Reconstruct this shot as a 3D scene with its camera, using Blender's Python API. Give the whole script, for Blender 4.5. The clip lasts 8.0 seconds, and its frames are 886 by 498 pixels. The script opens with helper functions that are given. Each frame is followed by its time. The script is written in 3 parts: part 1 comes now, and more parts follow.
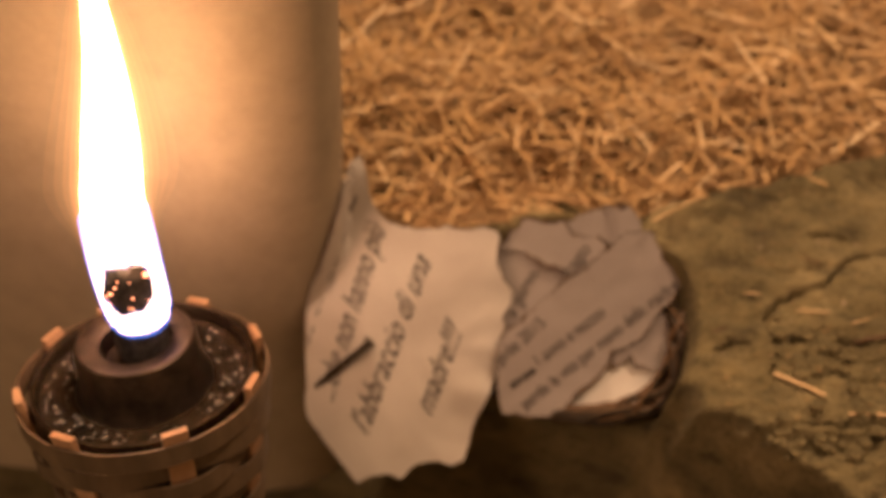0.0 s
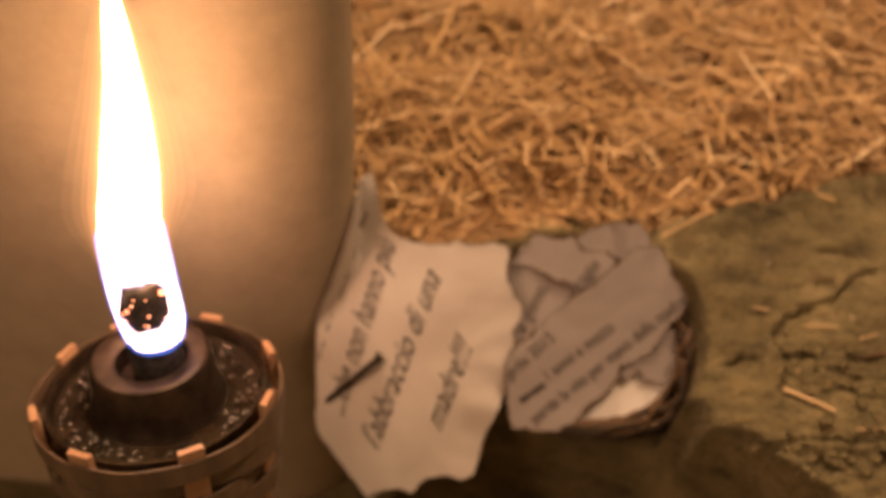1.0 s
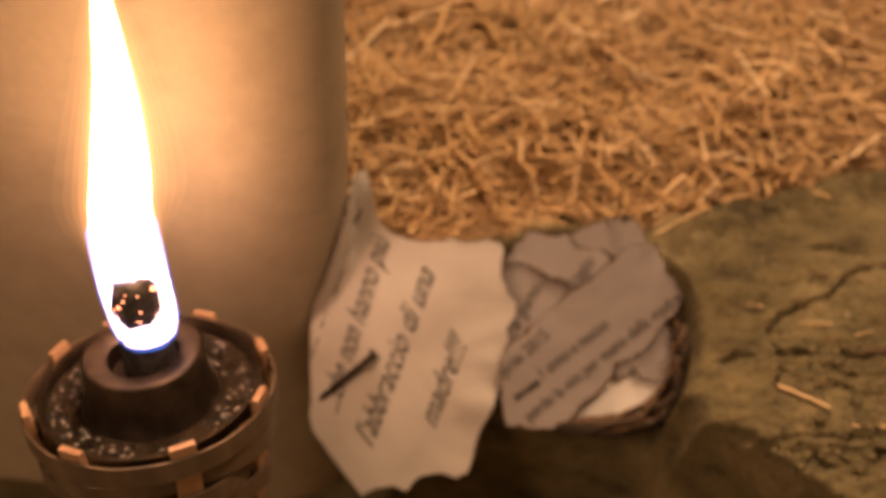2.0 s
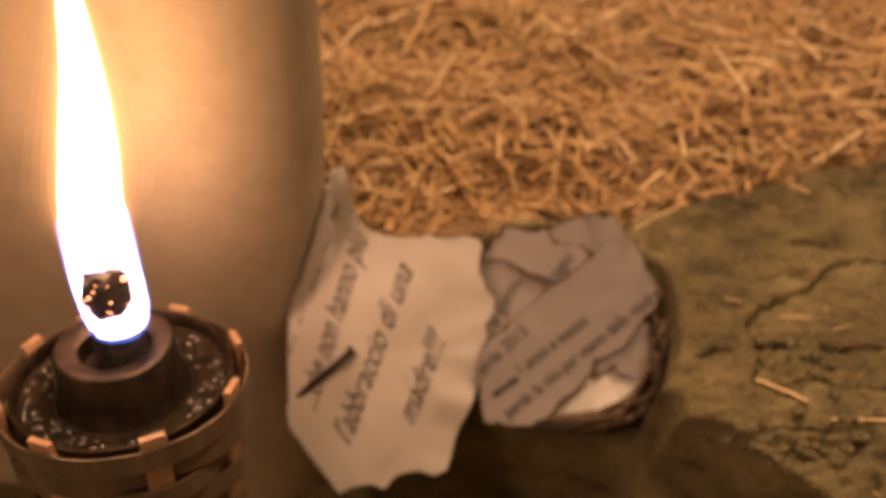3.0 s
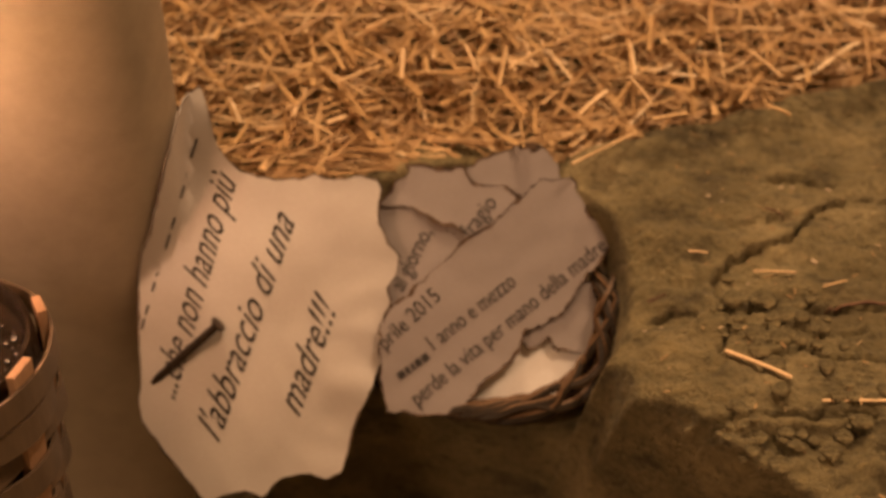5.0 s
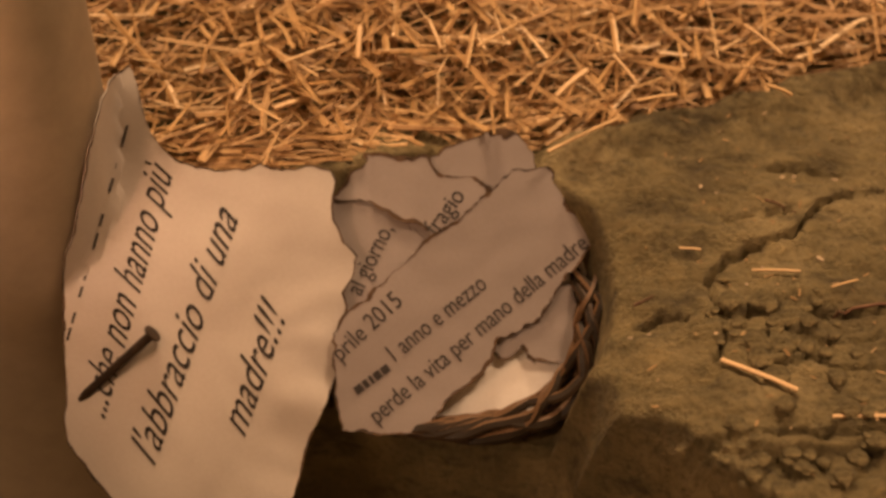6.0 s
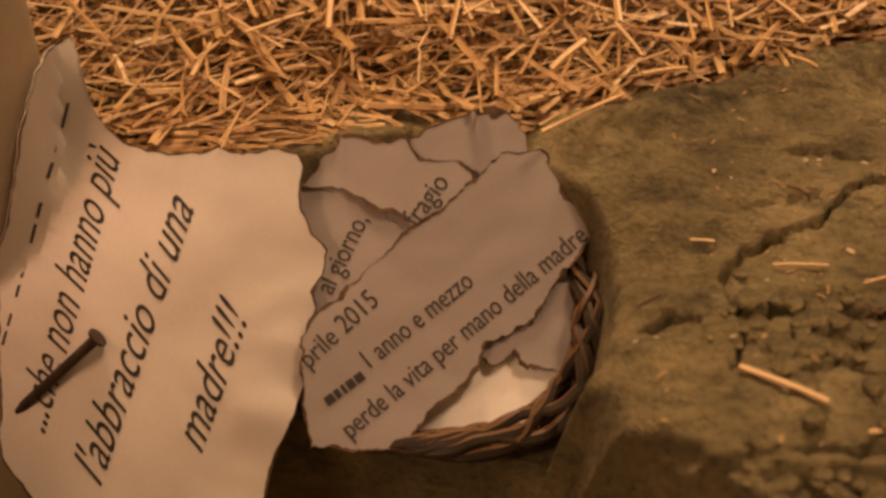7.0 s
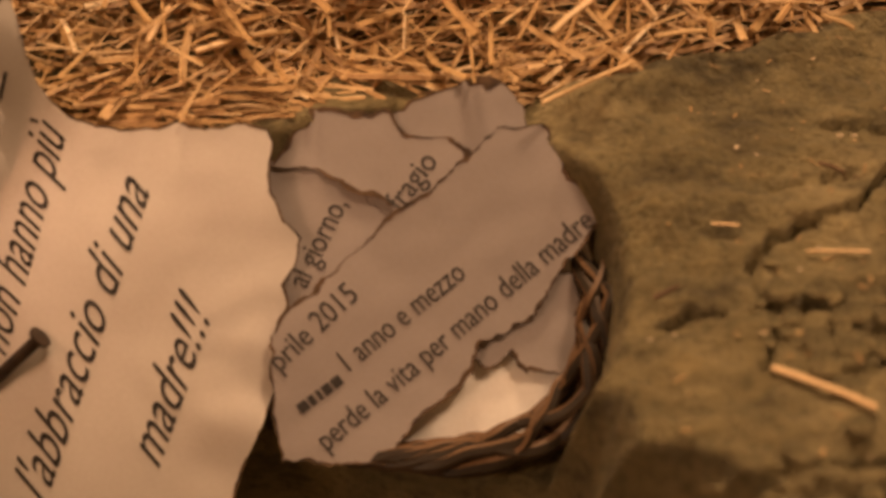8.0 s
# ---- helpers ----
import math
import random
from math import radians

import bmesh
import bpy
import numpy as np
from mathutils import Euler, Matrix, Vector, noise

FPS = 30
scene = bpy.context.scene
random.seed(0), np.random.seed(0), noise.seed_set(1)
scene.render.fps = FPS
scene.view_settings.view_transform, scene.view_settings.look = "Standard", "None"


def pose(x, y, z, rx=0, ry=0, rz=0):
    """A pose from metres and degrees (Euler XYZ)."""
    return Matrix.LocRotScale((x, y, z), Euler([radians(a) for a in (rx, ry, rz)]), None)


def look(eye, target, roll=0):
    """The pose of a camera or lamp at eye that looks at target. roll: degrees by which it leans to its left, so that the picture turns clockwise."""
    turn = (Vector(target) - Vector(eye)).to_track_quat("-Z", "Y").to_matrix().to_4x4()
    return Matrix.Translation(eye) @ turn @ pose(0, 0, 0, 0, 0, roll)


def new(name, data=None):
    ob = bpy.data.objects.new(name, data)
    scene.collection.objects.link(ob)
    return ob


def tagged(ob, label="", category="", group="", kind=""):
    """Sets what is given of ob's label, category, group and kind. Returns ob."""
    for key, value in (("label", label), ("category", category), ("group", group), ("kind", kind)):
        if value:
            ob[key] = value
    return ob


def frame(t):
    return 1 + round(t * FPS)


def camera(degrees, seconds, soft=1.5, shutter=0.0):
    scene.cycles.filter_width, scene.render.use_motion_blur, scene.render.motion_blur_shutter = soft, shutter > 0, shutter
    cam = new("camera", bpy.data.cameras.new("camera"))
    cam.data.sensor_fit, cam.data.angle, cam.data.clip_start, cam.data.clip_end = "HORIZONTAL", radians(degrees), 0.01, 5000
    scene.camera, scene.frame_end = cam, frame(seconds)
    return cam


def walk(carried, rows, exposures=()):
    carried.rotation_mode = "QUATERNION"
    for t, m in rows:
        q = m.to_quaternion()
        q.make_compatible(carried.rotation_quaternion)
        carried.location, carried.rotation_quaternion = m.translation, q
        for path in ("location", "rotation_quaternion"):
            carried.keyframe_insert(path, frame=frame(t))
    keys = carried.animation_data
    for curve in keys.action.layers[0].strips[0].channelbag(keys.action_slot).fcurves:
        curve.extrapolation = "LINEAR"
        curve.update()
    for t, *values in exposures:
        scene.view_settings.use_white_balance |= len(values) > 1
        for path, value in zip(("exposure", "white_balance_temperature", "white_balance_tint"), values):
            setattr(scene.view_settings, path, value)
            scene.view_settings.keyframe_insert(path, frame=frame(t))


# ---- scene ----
cam = camera(40.0, 8.0, soft=3.0)
cam.data.dof.use_dof, cam.data.dof.focus_distance, cam.data.dof.aperture_fstop = True, 0.332, 8.8
PATH = [
    (0, (0.0196, -0.3647, 0.3752), (-0.0065, -0.1658, 0.1522), -0.04),
    (0.5, (0.0162, -0.3655, 0.3751), (-0.0099, -0.1647, 0.1538), 0.00),
    (1, (0.0128, -0.3644, 0.3799), (-0.0120, -0.1642, 0.1578), 0.25),
    (2.5, (0.0200, -0.3668, 0.3755), (-0.0055, -0.1651, 0.1549), 0.10),
    (3, (0.0252, -0.3697, 0.3695), (-0.0001, -0.1656, 0.1511), 0.13),
    (3.5, (0.0307, -0.3535, 0.3484), (0.0052, -0.1484, 0.1310), 0.04),
    (4, (0.0362, -0.3379, 0.3239), (0.0120, -0.1326, 0.1066), 0.10),
    (4.5, (0.0439, -0.3216, 0.3032), (0.0188, -0.1183, 0.0841), -0.32),
    (5, (0.0499, -0.3050, 0.2828), (0.0280, -0.1026, 0.0624), -0.03),
    (6.5, (0.0579, -0.2648, 0.2331), (0.0375, -0.0596, 0.0153), 0.02),
    (7, (0.0592, -0.2520, 0.2175), (0.0383, -0.0468, -0.0003), -0.17),
    (7.5, (0.0604, -0.2416, 0.2030), (0.0407, -0.0356, -0.0142), -0.06),
    (8, (0.0587, -0.2298, 0.1880), (0.0388, -0.0235, -0.0289), -0.08),
]
walk(cam, [(t, look(eye, target, roll)) for t, eye, target, roll in PATH],
     exposures=[(0, 0.0, 6250, 10), (4, 0.0, 6250, 10), (5, 0.0, 6500, 10), (6.5, 0.0, 6500, 10), (7, -0.03, 6500, 10), (7.5, 0.05, 6450, 10), (8, 0.08, 6450, 10)])

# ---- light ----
FLAME_WATTS, FLAME_GLOW, ROOM_WATTS, BACK_WATTS, FRONT_FILL_WATTS = 0.135, 6.0, 39.0, 84.0, 20.0
scene.cycles.transparent_max_bounces = 24
world = bpy.data.worlds.new("world")
scene.world = world
world.use_nodes = True
world.node_tree.nodes["Background"].inputs[0].default_value = (0.03, 0.02, 0.014, 1)
world.node_tree.nodes["Background"].inputs[1].default_value = 0.2

# ---- frames of reference ----
V = Vector
PAPER = Matrix(((0.9081, 0.2651, 0.2987, -0.0114), (0.0359, 0.6848, -0.7168, -0.0552), (-0.3977, 0.6670, 0.6172, -0.0259), (0, 0, 0, 1)))
BASKET = Matrix(((1.0301, 0.0000, 0.0618, 0.0365), (0.0409, 0.7747, -0.6805, -0.0406), (-0.0464, 0.6817, 0.7734, -0.0277), (0, 0, 0, 1)))
AXIS = V((-0.07, 0.22, 0.974)).normalized()
TORCH_RIGHT = V((0.87, 0.5, 0)) - AXIS * V((0.87, 0.5, 0)).dot(AXIS)
TORCH_RIGHT.normalize()
TORCH_AWAY = AXIS.cross(TORCH_RIGHT)
TORCH = Matrix.Translation((-0.118, -0.1267, 0.030)) @ Matrix((TORCH_RIGHT, TORCH_AWAY, AXIS)).transposed().to_4x4()


# ---- materials ----
def material(name, rough=0.8, metal=0.0):
    m = bpy.data.materials.new(name)
    m.use_nodes = True
    b = m.node_tree.nodes["Principled BSDF"]
    b.inputs["Roughness"].default_value, b.inputs["Metallic"].default_value = rough, metal
    return m, m.node_tree, b


def node(tree, kind, links=(), **values):
    n = tree.nodes.new(kind)
    for k, v in values.items():
        n.inputs[k.replace("_", " ")].default_value = v
    for socket, source in links:
        tree.links.new(source, n.inputs[socket])
    return n


def noise_of(tree, scale, detail=5.0, rough=0.55, stretch=(1, 1, 1)):
    co = tree.nodes.new("ShaderNodeTexCoord")
    mp = node(tree, "ShaderNodeMapping", [("Vector", co.outputs["Object"])], Scale=stretch)
    return node(tree, "ShaderNodeTexNoise", [("Vector", mp.outputs[0])], Scale=scale, Detail=detail, Roughness=rough)


def ramp(tree, source, stops):
    r = tree.nodes.new("ShaderNodeValToRGB")
    while len(r.color_ramp.elements) < len(stops):
        r.color_ramp.elements.new(0.5)
    for e, (p, c) in zip(r.color_ramp.elements, stops):
        e.position, e.color = p, (*c, 1)
    tree.links.new(source, r.inputs[0])
    return r


def mixed(tree, a, b, factor, mode="MIX"):
    m = tree.nodes.new("ShaderNodeMix")
    m.data_type, m.blend_type = "RGBA", mode
    for socket, v in ((m.inputs[6], a), (m.inputs[7], b), (m.inputs[0], factor)):
        if isinstance(v, bpy.types.NodeSocket):
            tree.links.new(v, socket)
        else:
            socket.default_value = v
    return m.outputs[2]


def bumped(tree, b, source, strength, distance):
    n = node(tree, "ShaderNodeBump", [("Height", source)], Strength=strength, Distance=distance)
    tree.links.new(n.outputs[0], b.inputs["Normal"])


def plain(name, dark, light, scale, rough, bump=0.3, depth=0.0005, metal=0.0, stretch=(1, 1, 1)):
    m, t, b = material(name, rough, metal)
    large, fine = noise_of(t, scale, stretch=stretch), noise_of(t, scale * 9, 6, 0.7, stretch)
    r = ramp(t, large.outputs[0], [(0.3, dark), (0.7, light)])
    c = mixed(t, r.outputs[0], ramp(t, fine.outputs[0], [(0.3, (0.72, 0.72, 0.72)), (0.7, (1.0, 1.0, 1.0))]).outputs[0], 0.7, "MULTIPLY")
    t.links.new(c, b.inputs["Base Color"])
    bumped(t, b, fine.outputs[0], bump, depth)
    return m


def paper_material(name, dark, light):
    m, t, b = material(name, 0.9)
    large, fibre = noise_of(t, 26, 3, 0.5), noise_of(t, 900, 4, 0.6)
    c = mixed(t, ramp(t, large.outputs[0], [(0.3, dark), (0.7, light)]).outputs[0], ramp(t, fibre.outputs[0], [(0.3, (0.93, 0.92, 0.90)), (0.7, (1, 1, 1))]).outputs[0], 0.8, "MULTIPLY")
    t.links.new(c, b.inputs["Base Color"])
    bumped(t, b, fibre.outputs[0], 0.1, 0.0002)
    return m


WHITE_PAPER = paper_material("white_paper", (0.55, 0.49, 0.435), (0.60, 0.54, 0.48))
# Paler copy of white_paper: the light on one basket sheet is in its colour
LIT_PAPER = paper_material("lit_paper", (0.80, 0.74, 0.67), (0.86, 0.80, 0.73))
# White paper in shade: the basket sheets' dimness is put into this grey
SHADED_PAPER = paper_material("shaded_paper", (0.265, 0.225, 0.207), (0.30, 0.256, 0.237))
SCORCH = plain("scorched_paper", (0.02, 0.012, 0.008), (0.16, 0.09, 0.045), 220, 0.95, 0.5, 0.0004)
INK = plain("ink", (0.025, 0.02, 0.018), (0.04, 0.032, 0.028), 300, 0.8, 0.05)
PILLAR_PAINT = plain("cream_paint", (0.44, 0.355, 0.25), (0.50, 0.41, 0.295), 7, 0.7, 0.15, 0.0006)
IRON = plain("rusty_iron", (0.028, 0.019, 0.013), (0.075, 0.045, 0.027), 260, 0.6, 0.4, 0.0002, 0.4)
BLACK_METAL = plain("sooty_metal", (0.04, 0.030, 0.023), (0.12, 0.088, 0.064), 120, 0.34, 0.4, 0.0004, 0.7)
OILY_METAL = plain("oily_metal", (0.022, 0.015, 0.010), (0.085, 0.056, 0.036), 150, 0.12, 1.0, 0.0005, 0.8)
CHAR = plain("charred_wick", (0.02, 0.017, 0.016), (0.11, 0.09, 0.085), 260, 0.95, 0.9, 0.0015)
BAMBOO = plain("bamboo_strip", (0.42, 0.23, 0.125), (0.64, 0.40, 0.23), 60, 0.5, 0.3, 0.0004, stretch=(1, 1, 0.15))
# Darker copy of the bamboo: shade on the torch's outer sides is coloured in
SHADED_BAMBOO = plain("shaded_bamboo", (0.085, 0.058, 0.034), (0.20, 0.135, 0.082), 70, 0.5, 0.4, 0.0005, stretch=(1, 1, 0.2))
BOUNCE_PLASTER = plain("bounce_plaster", (0.48, 0.40, 0.32), (0.60, 0.52, 0.42), 2, 0.9, 0.3, 0.004)


def straw_material(name, colours):
    m, t, b = material(name, 0.55)
    geo = t.nodes.new("ShaderNodeNewGeometry")
    r = ramp(t, geo.outputs["Random Per Island"], colours)
    fine = noise_of(t, 900, 4, 0.6)
    c = mixed(t, r.outputs[0], ramp(t, fine.outputs[0], [(0.3, (0.6, 0.55, 0.5)), (0.65, (1, 1, 1))]).outputs[0], 0.5, "MULTIPLY")
    t.links.new(c, b.inputs["Base Color"])
    bumped(t, b, fine.outputs[0], 0.3, 0.0003)
    return m


STRAW = straw_material("straw", [(0.0, (0.33, 0.18, 0.07)), (0.3, (0.45, 0.262, 0.10)), (0.7, (0.54, 0.342, 0.145)), (0.88, (0.60, 0.39, 0.18)), (1.0, (0.90, 0.70, 0.44))])
WICKER = straw_material("varnished_wicker", [(0.0, (0.018, 0.014, 0.009)), (0.5, (0.036, 0.024, 0.014)), (0.8, (0.075, 0.042, 0.02)), (1.0, (0.19, 0.10, 0.045))])
WICKER.node_tree.nodes["Principled BSDF"].inputs["Roughness"].default_value = 0.5
WICKER.node_tree.nodes["Principled BSDF"].inputs["Specular IOR Level"].default_value = 0.2


def mud_material():
    m, t, b = material("mud", 0.85)
    large, middle, fine = noise_of(t, 22, 6, 0.6), noise_of(t, 75, 7, 0.68, (0.6, 1.5, 1.5)), noise_of(t, 420, 6, 0.72)
    base = ramp(t, large.outputs[0], [(0.32, (0.155, 0.117, 0.050)), (0.5, (0.26, 0.201, 0.086)), (0.66, (0.41, 0.32, 0.155))])
    blotch = ramp(t, middle.outputs[0], [(0.34, (0.36, 0.35, 0.33)), (0.46, (0.88, 0.88, 0.86)), (0.6, (1.05, 1.03, 1.0)), (0.74, (1.4, 1.32, 1.2))])
    c = mixed(t, base.outputs[0], blotch.outputs[0], 0.85, "MULTIPLY")
    speck = ramp(t, fine.outputs[0], [(0.32, (0.4, 0.38, 0.35)), (0.5, (1, 1, 1)), (0.78, (1.25, 1.2, 1.1))])
    c = mixed(t, c, speck.outputs[0], 0.7, "MULTIPLY")
    t.links.new(c, b.inputs["Base Color"])
    mix = node(t, "ShaderNodeMath", [(0, middle.outputs[0]), (1, fine.outputs[0])])
    bumped(t, b, mix.outputs[0], 1.0, 0.0055)
    return m


MUD = mud_material()


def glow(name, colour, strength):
    """Burning gas, embers and the flame's halo: adds its light and lets all light pass."""
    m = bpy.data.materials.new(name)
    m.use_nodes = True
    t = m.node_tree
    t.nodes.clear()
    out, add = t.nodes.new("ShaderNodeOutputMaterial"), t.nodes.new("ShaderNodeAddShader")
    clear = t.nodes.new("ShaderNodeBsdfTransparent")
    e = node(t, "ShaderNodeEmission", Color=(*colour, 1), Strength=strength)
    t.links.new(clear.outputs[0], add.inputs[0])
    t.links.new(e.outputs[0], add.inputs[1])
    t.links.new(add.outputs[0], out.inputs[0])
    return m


# ---- mesh helpers ----
def part(name, bm, mat, parent=None, label="", smooth=True):
    me = bpy.data.meshes.new(name)
    bm.normal_update()
    bm.to_mesh(me)
    bm.free()
    for p in me.polygons:
        p.use_smooth = smooth
    if smooth:
        me.set_sharp_from_angle(angle=radians(38))
    if mat:
        me.materials.append(mat)
    ob = new(name, me)
    if parent:
        ob.parent = parent
    return tagged(ob, label)


def thing(name, m, label, category, group="", kind=""):
    ob = tagged(new(name), label, category, group, kind)
    ob.matrix_world = m
    return ob


def lathe(profile, steps=64, bm=None):
    bm = bm or bmesh.new()
    rings = [[bm.verts.new((r * math.cos(2 * math.pi * k / steps), r * math.sin(2 * math.pi * k / steps), z)) for k in range(steps)] for r, z in profile]
    for a, b in zip(rings, rings[1:]):
        for k in range(steps):
            bm.faces.new((a[k], a[(k + 1) % steps], b[(k + 1) % steps], b[k]))
    for ring, back in ((rings[0], True), (rings[-1], False)):
        if max(v.co.xy.length for v in ring) > 1e-4:
            bm.faces.new(ring[::-1] if back else ring)
    return bm


def tube(bm, path, radius, sides=6, flat=1.0, closed=False, up=V((0, 0, 1))):
    """A strand along a path; radius may be a list; flat squeezes it along up."""
    path = [V(p) for p in path]
    n, rings = len(path), []
    for i, p in enumerate(path):
        a, b = path[(i - 1) % n if closed else max(i - 1, 0)], path[(i + 1) % n if closed else min(i + 1, n - 1)]
        ahead = (b - a).normalized()
        side = ahead.cross(up)
        side = side.normalized() if side.length > 1e-4 else V((1, 0, 0))
        top = side.cross(ahead)
        r = radius[i] if isinstance(radius, (list, tuple)) else radius
        rings.append([bm.verts.new(p + side * r * math.cos(2 * math.pi * k / sides) + top * r * flat * math.sin(2 * math.pi * k / sides)) for k in range(sides)])
    for i in range(n if closed else n - 1):
        a, b = rings[i], rings[(i + 1) % n]
        for k in range(sides):
            bm.faces.new((a[k], a[(k + 1) % sides], b[(k + 1) % sides], b[k]))
    if not closed:
        bm.faces.new(rings[0][::-1])
        bm.faces.new(rings[-1])
    return bm


def rough_outline(corners, step=0.0011, jag=0.0009, seed=0):
    """A closed torn outline through the corners."""
    out, total = [], 0.0
    for i, a in enumerate(corners):
        a, b = V((*a, 0)), V((*corners[(i + 1) % len(corners)], 0))
        n = max(2, int((b - a).length / step))
        normal = V((b.y - a.y, a.x - b.x, 0)).normalized()
        for k in range(n):
            p = a.lerp(b, k / n)
            s = total + (b - a).length * k / n
            w = noise.noise(V((s * 260, seed * 7.3, 0))) + 0.6 * noise.noise(V((s * 700, seed * 3.1, 5))) + 0.9 * noise.noise(V((s * 90, seed, 9)))
            out.append(p + normal * jag * w)
        total += (b - a).length
    return out


def sheet(name, corners, centre, shape, mat, parent, seed=0, jag=0.0009, rings=14, thick=0.00025, label=""):
    """A torn sheet of paper: outline in its own plane, bent by shape(u, v) -> place."""
    line, c, bm = rough_outline(corners, jag=jag, seed=seed), V((*centre, 0)), bmesh.new()
    def spot(p, back):
        a, b, d = (shape(p.x, p.y), shape(p.x + 1e-4, p.y), shape(p.x, p.y + 1e-4))
        return a - (b - a).cross(d - a).normalized() * (thick if back else 0)
    sides = []
    for back in (False, True):
        rows = [[bm.verts.new(spot(c.lerp(p, (k / rings) ** 0.8), back)) for p in line] for k in range(1, rings + 1)]
        hub = bm.verts.new(spot(c, back))
        n = len(line)
        for i in range(n):
            j = (i + 1) % n
            f = [(hub, rows[0][i], rows[0][j])] + [(a[i], b[i], b[j], a[j]) for a, b in zip(rows, rows[1:])]
            for face in f:
                bm.faces.new(face[::-1] if back else face)
        sides.append(rows[-1])
    for i in range(len(line)):
        j = (i + 1) % len(line)
        bm.faces.new((sides[0][i], sides[1][i], sides[1][j], sides[0][j]))
    bmesh.ops.recalc_face_normals(bm, faces=bm.faces)
    return part(name, bm, mat, parent, label), line


def scorched_edge(line, centre, shape, parent, width, seed, lift=0.00012, pick=None):
    """The browned, charred rim of a sheet, of uneven width."""
    bm, c, n = bmesh.new(), V((*centre, 0)), len(line)
    inner, outer = [], []
    for i, p in enumerate(line):
        w = width * max(0.0, 0.55 + 1.3 * noise.noise(V((i * 0.07, seed, 2))) + 0.5 * noise.noise(V((i * 0.31, seed, 4))))
        if pick:
            w *= pick(p)
        q = p + (c - p).normalized() * max(w, 0.00004)
        e = p - (c - p).normalized() * 0.0001
        for bag, s in ((inner, q), (outer, e)):
            a, b, d = shape(s.x, s.y), shape(s.x + 1e-4, s.y), shape(s.x, s.y + 1e-4)
            bag.append(bm.verts.new(a + (b - a).cross(d - a).normalized() * lift))
    for i in range(n):
        j = (i + 1) % n
        bm.faces.new((outer[i], outer[j], inner[j], inner[i]))
    return part("scorched_edge", bm, SCORCH, parent, "browned and charred torn edge")


def letters(body, shear=0.0):
    """Vertices and faces of a line of writing in the built-in font, its width 1 and the height in proportion."""
    cu = bpy.data.curves.new("writing", "FONT")
    cu.body, cu.size, cu.shear, cu.resolution_u = body, 1.0, shear, 4
    ob = bpy.data.objects.new("writing", cu)
    scene.collection.objects.link(ob)
    bpy.context.view_layer.update()
    me = bpy.data.meshes.new_from_object(ob.evaluated_get(bpy.context.evaluated_depsgraph_get()))
    verts, faces = [v.co.copy() for v in me.vertices], [tuple(p.vertices) for p in me.polygons]
    bpy.data.objects.remove(ob)
    return verts, faces


def glyphs(verts, faces):
    """The faces of each letter: islands that stand over one another belong together."""
    root = list(range(len(verts)))
    def find(i):
        while root[i] != i:
            root[i] = root[root[i]]
            i = root[i]
        return i
    for f in faces:
        for i in f[1:]:
            root[find(i)] = find(f[0])
    islands = {}
    for f in faces:
        islands.setdefault(find(f[0]), []).append(f)
    spans = sorted((min(verts[i].x for f in fs for i in f), max(verts[i].x for f in fs for i in f), n) for n, fs in islands.items())
    out = []
    for x0, x1, n in spans:
        if out and x0 < out[-1][0] - 0.35 * min(x1 - x0, out[-1][0] - out[-1][1]):
            out[-1][2].extend(islands[n])
            out[-1][0] = max(out[-1][0], x1)
        else:
            out.append([x1, x0, list(islands[n])])
    return [o[2] for o in out]


def writing(body, start, end, size, shape, parent, shear=0.0, lift=0.0002):
    """A line of writing from start to end on a sheet; its foot lies to the right of its way."""
    verts, faces = letters(body, shear)
    a, b = V((*start, 0)), V((*end, 0))
    wide = max(v.x for v in verts) - min(v.x for v in verts)
    low = min(v.x for v in verts)
    along = (b - a).normalized()
    across = V((-along.y, along.x, 0))
    k = (b - a).length / wide
    spots = []
    for v in verts:
        p = a + along * (v.x - low) * k + across * v.y * size
        o, x, y = shape(p.x, p.y), shape(p.x + 1e-4, p.y), shape(p.x, p.y + 1e-4)
        spots.append(o + (x - o).cross(y - o).normalized() * lift)
    for glyph in glyphs(verts, faces):
        bm, made = bmesh.new(), {}
        for f in glyph:
            for i in f:
                if i not in made:
                    made[i] = bm.verts.new(spots[i])
            try:
                bm.faces.new([made[i] for i in f])
            except ValueError:
                pass
        part("letter", bm, INK, parent, smooth=False)


def bars(spans, start, end, size, shape, parent, tall=(0.06, 0.52), lift=0.0002):
    """Plain bars in place of writing that cannot be read."""
    a, b = V((*start, 0)), V((*end, 0))
    along = (b - a).normalized()
    across = V((-along.y, along.x, 0))
    for s, e in spans:
        bm, n = bmesh.new(), 8
        rows = []
        for k in range(n + 1):
            p = a.lerp(b, s + (e - s) * k / n)
            pair = []
            for h in tall:
                q = p + across * h * size
                o, x, y = shape(q.x, q.y), shape(q.x + 1e-4, q.y), shape(q.x, q.y + 1e-4)
                pair.append(bm.verts.new(o + (x - o).cross(y - o).normalized() * lift))
            rows.append(pair)
        for r, t in zip(rows, rows[1:]):
            bm.faces.new((r[0], t[0], t[1], r[1]))
        part("writing_bar", bm, INK, parent, smooth=False)


# ---- ground: an earth bank with a hollow in front of it ----
def smooth(a, b, x):
    x = min(1.0, max(0.0, (x - a) / (b - a)))
    return x * x * (3 - 2 * x)


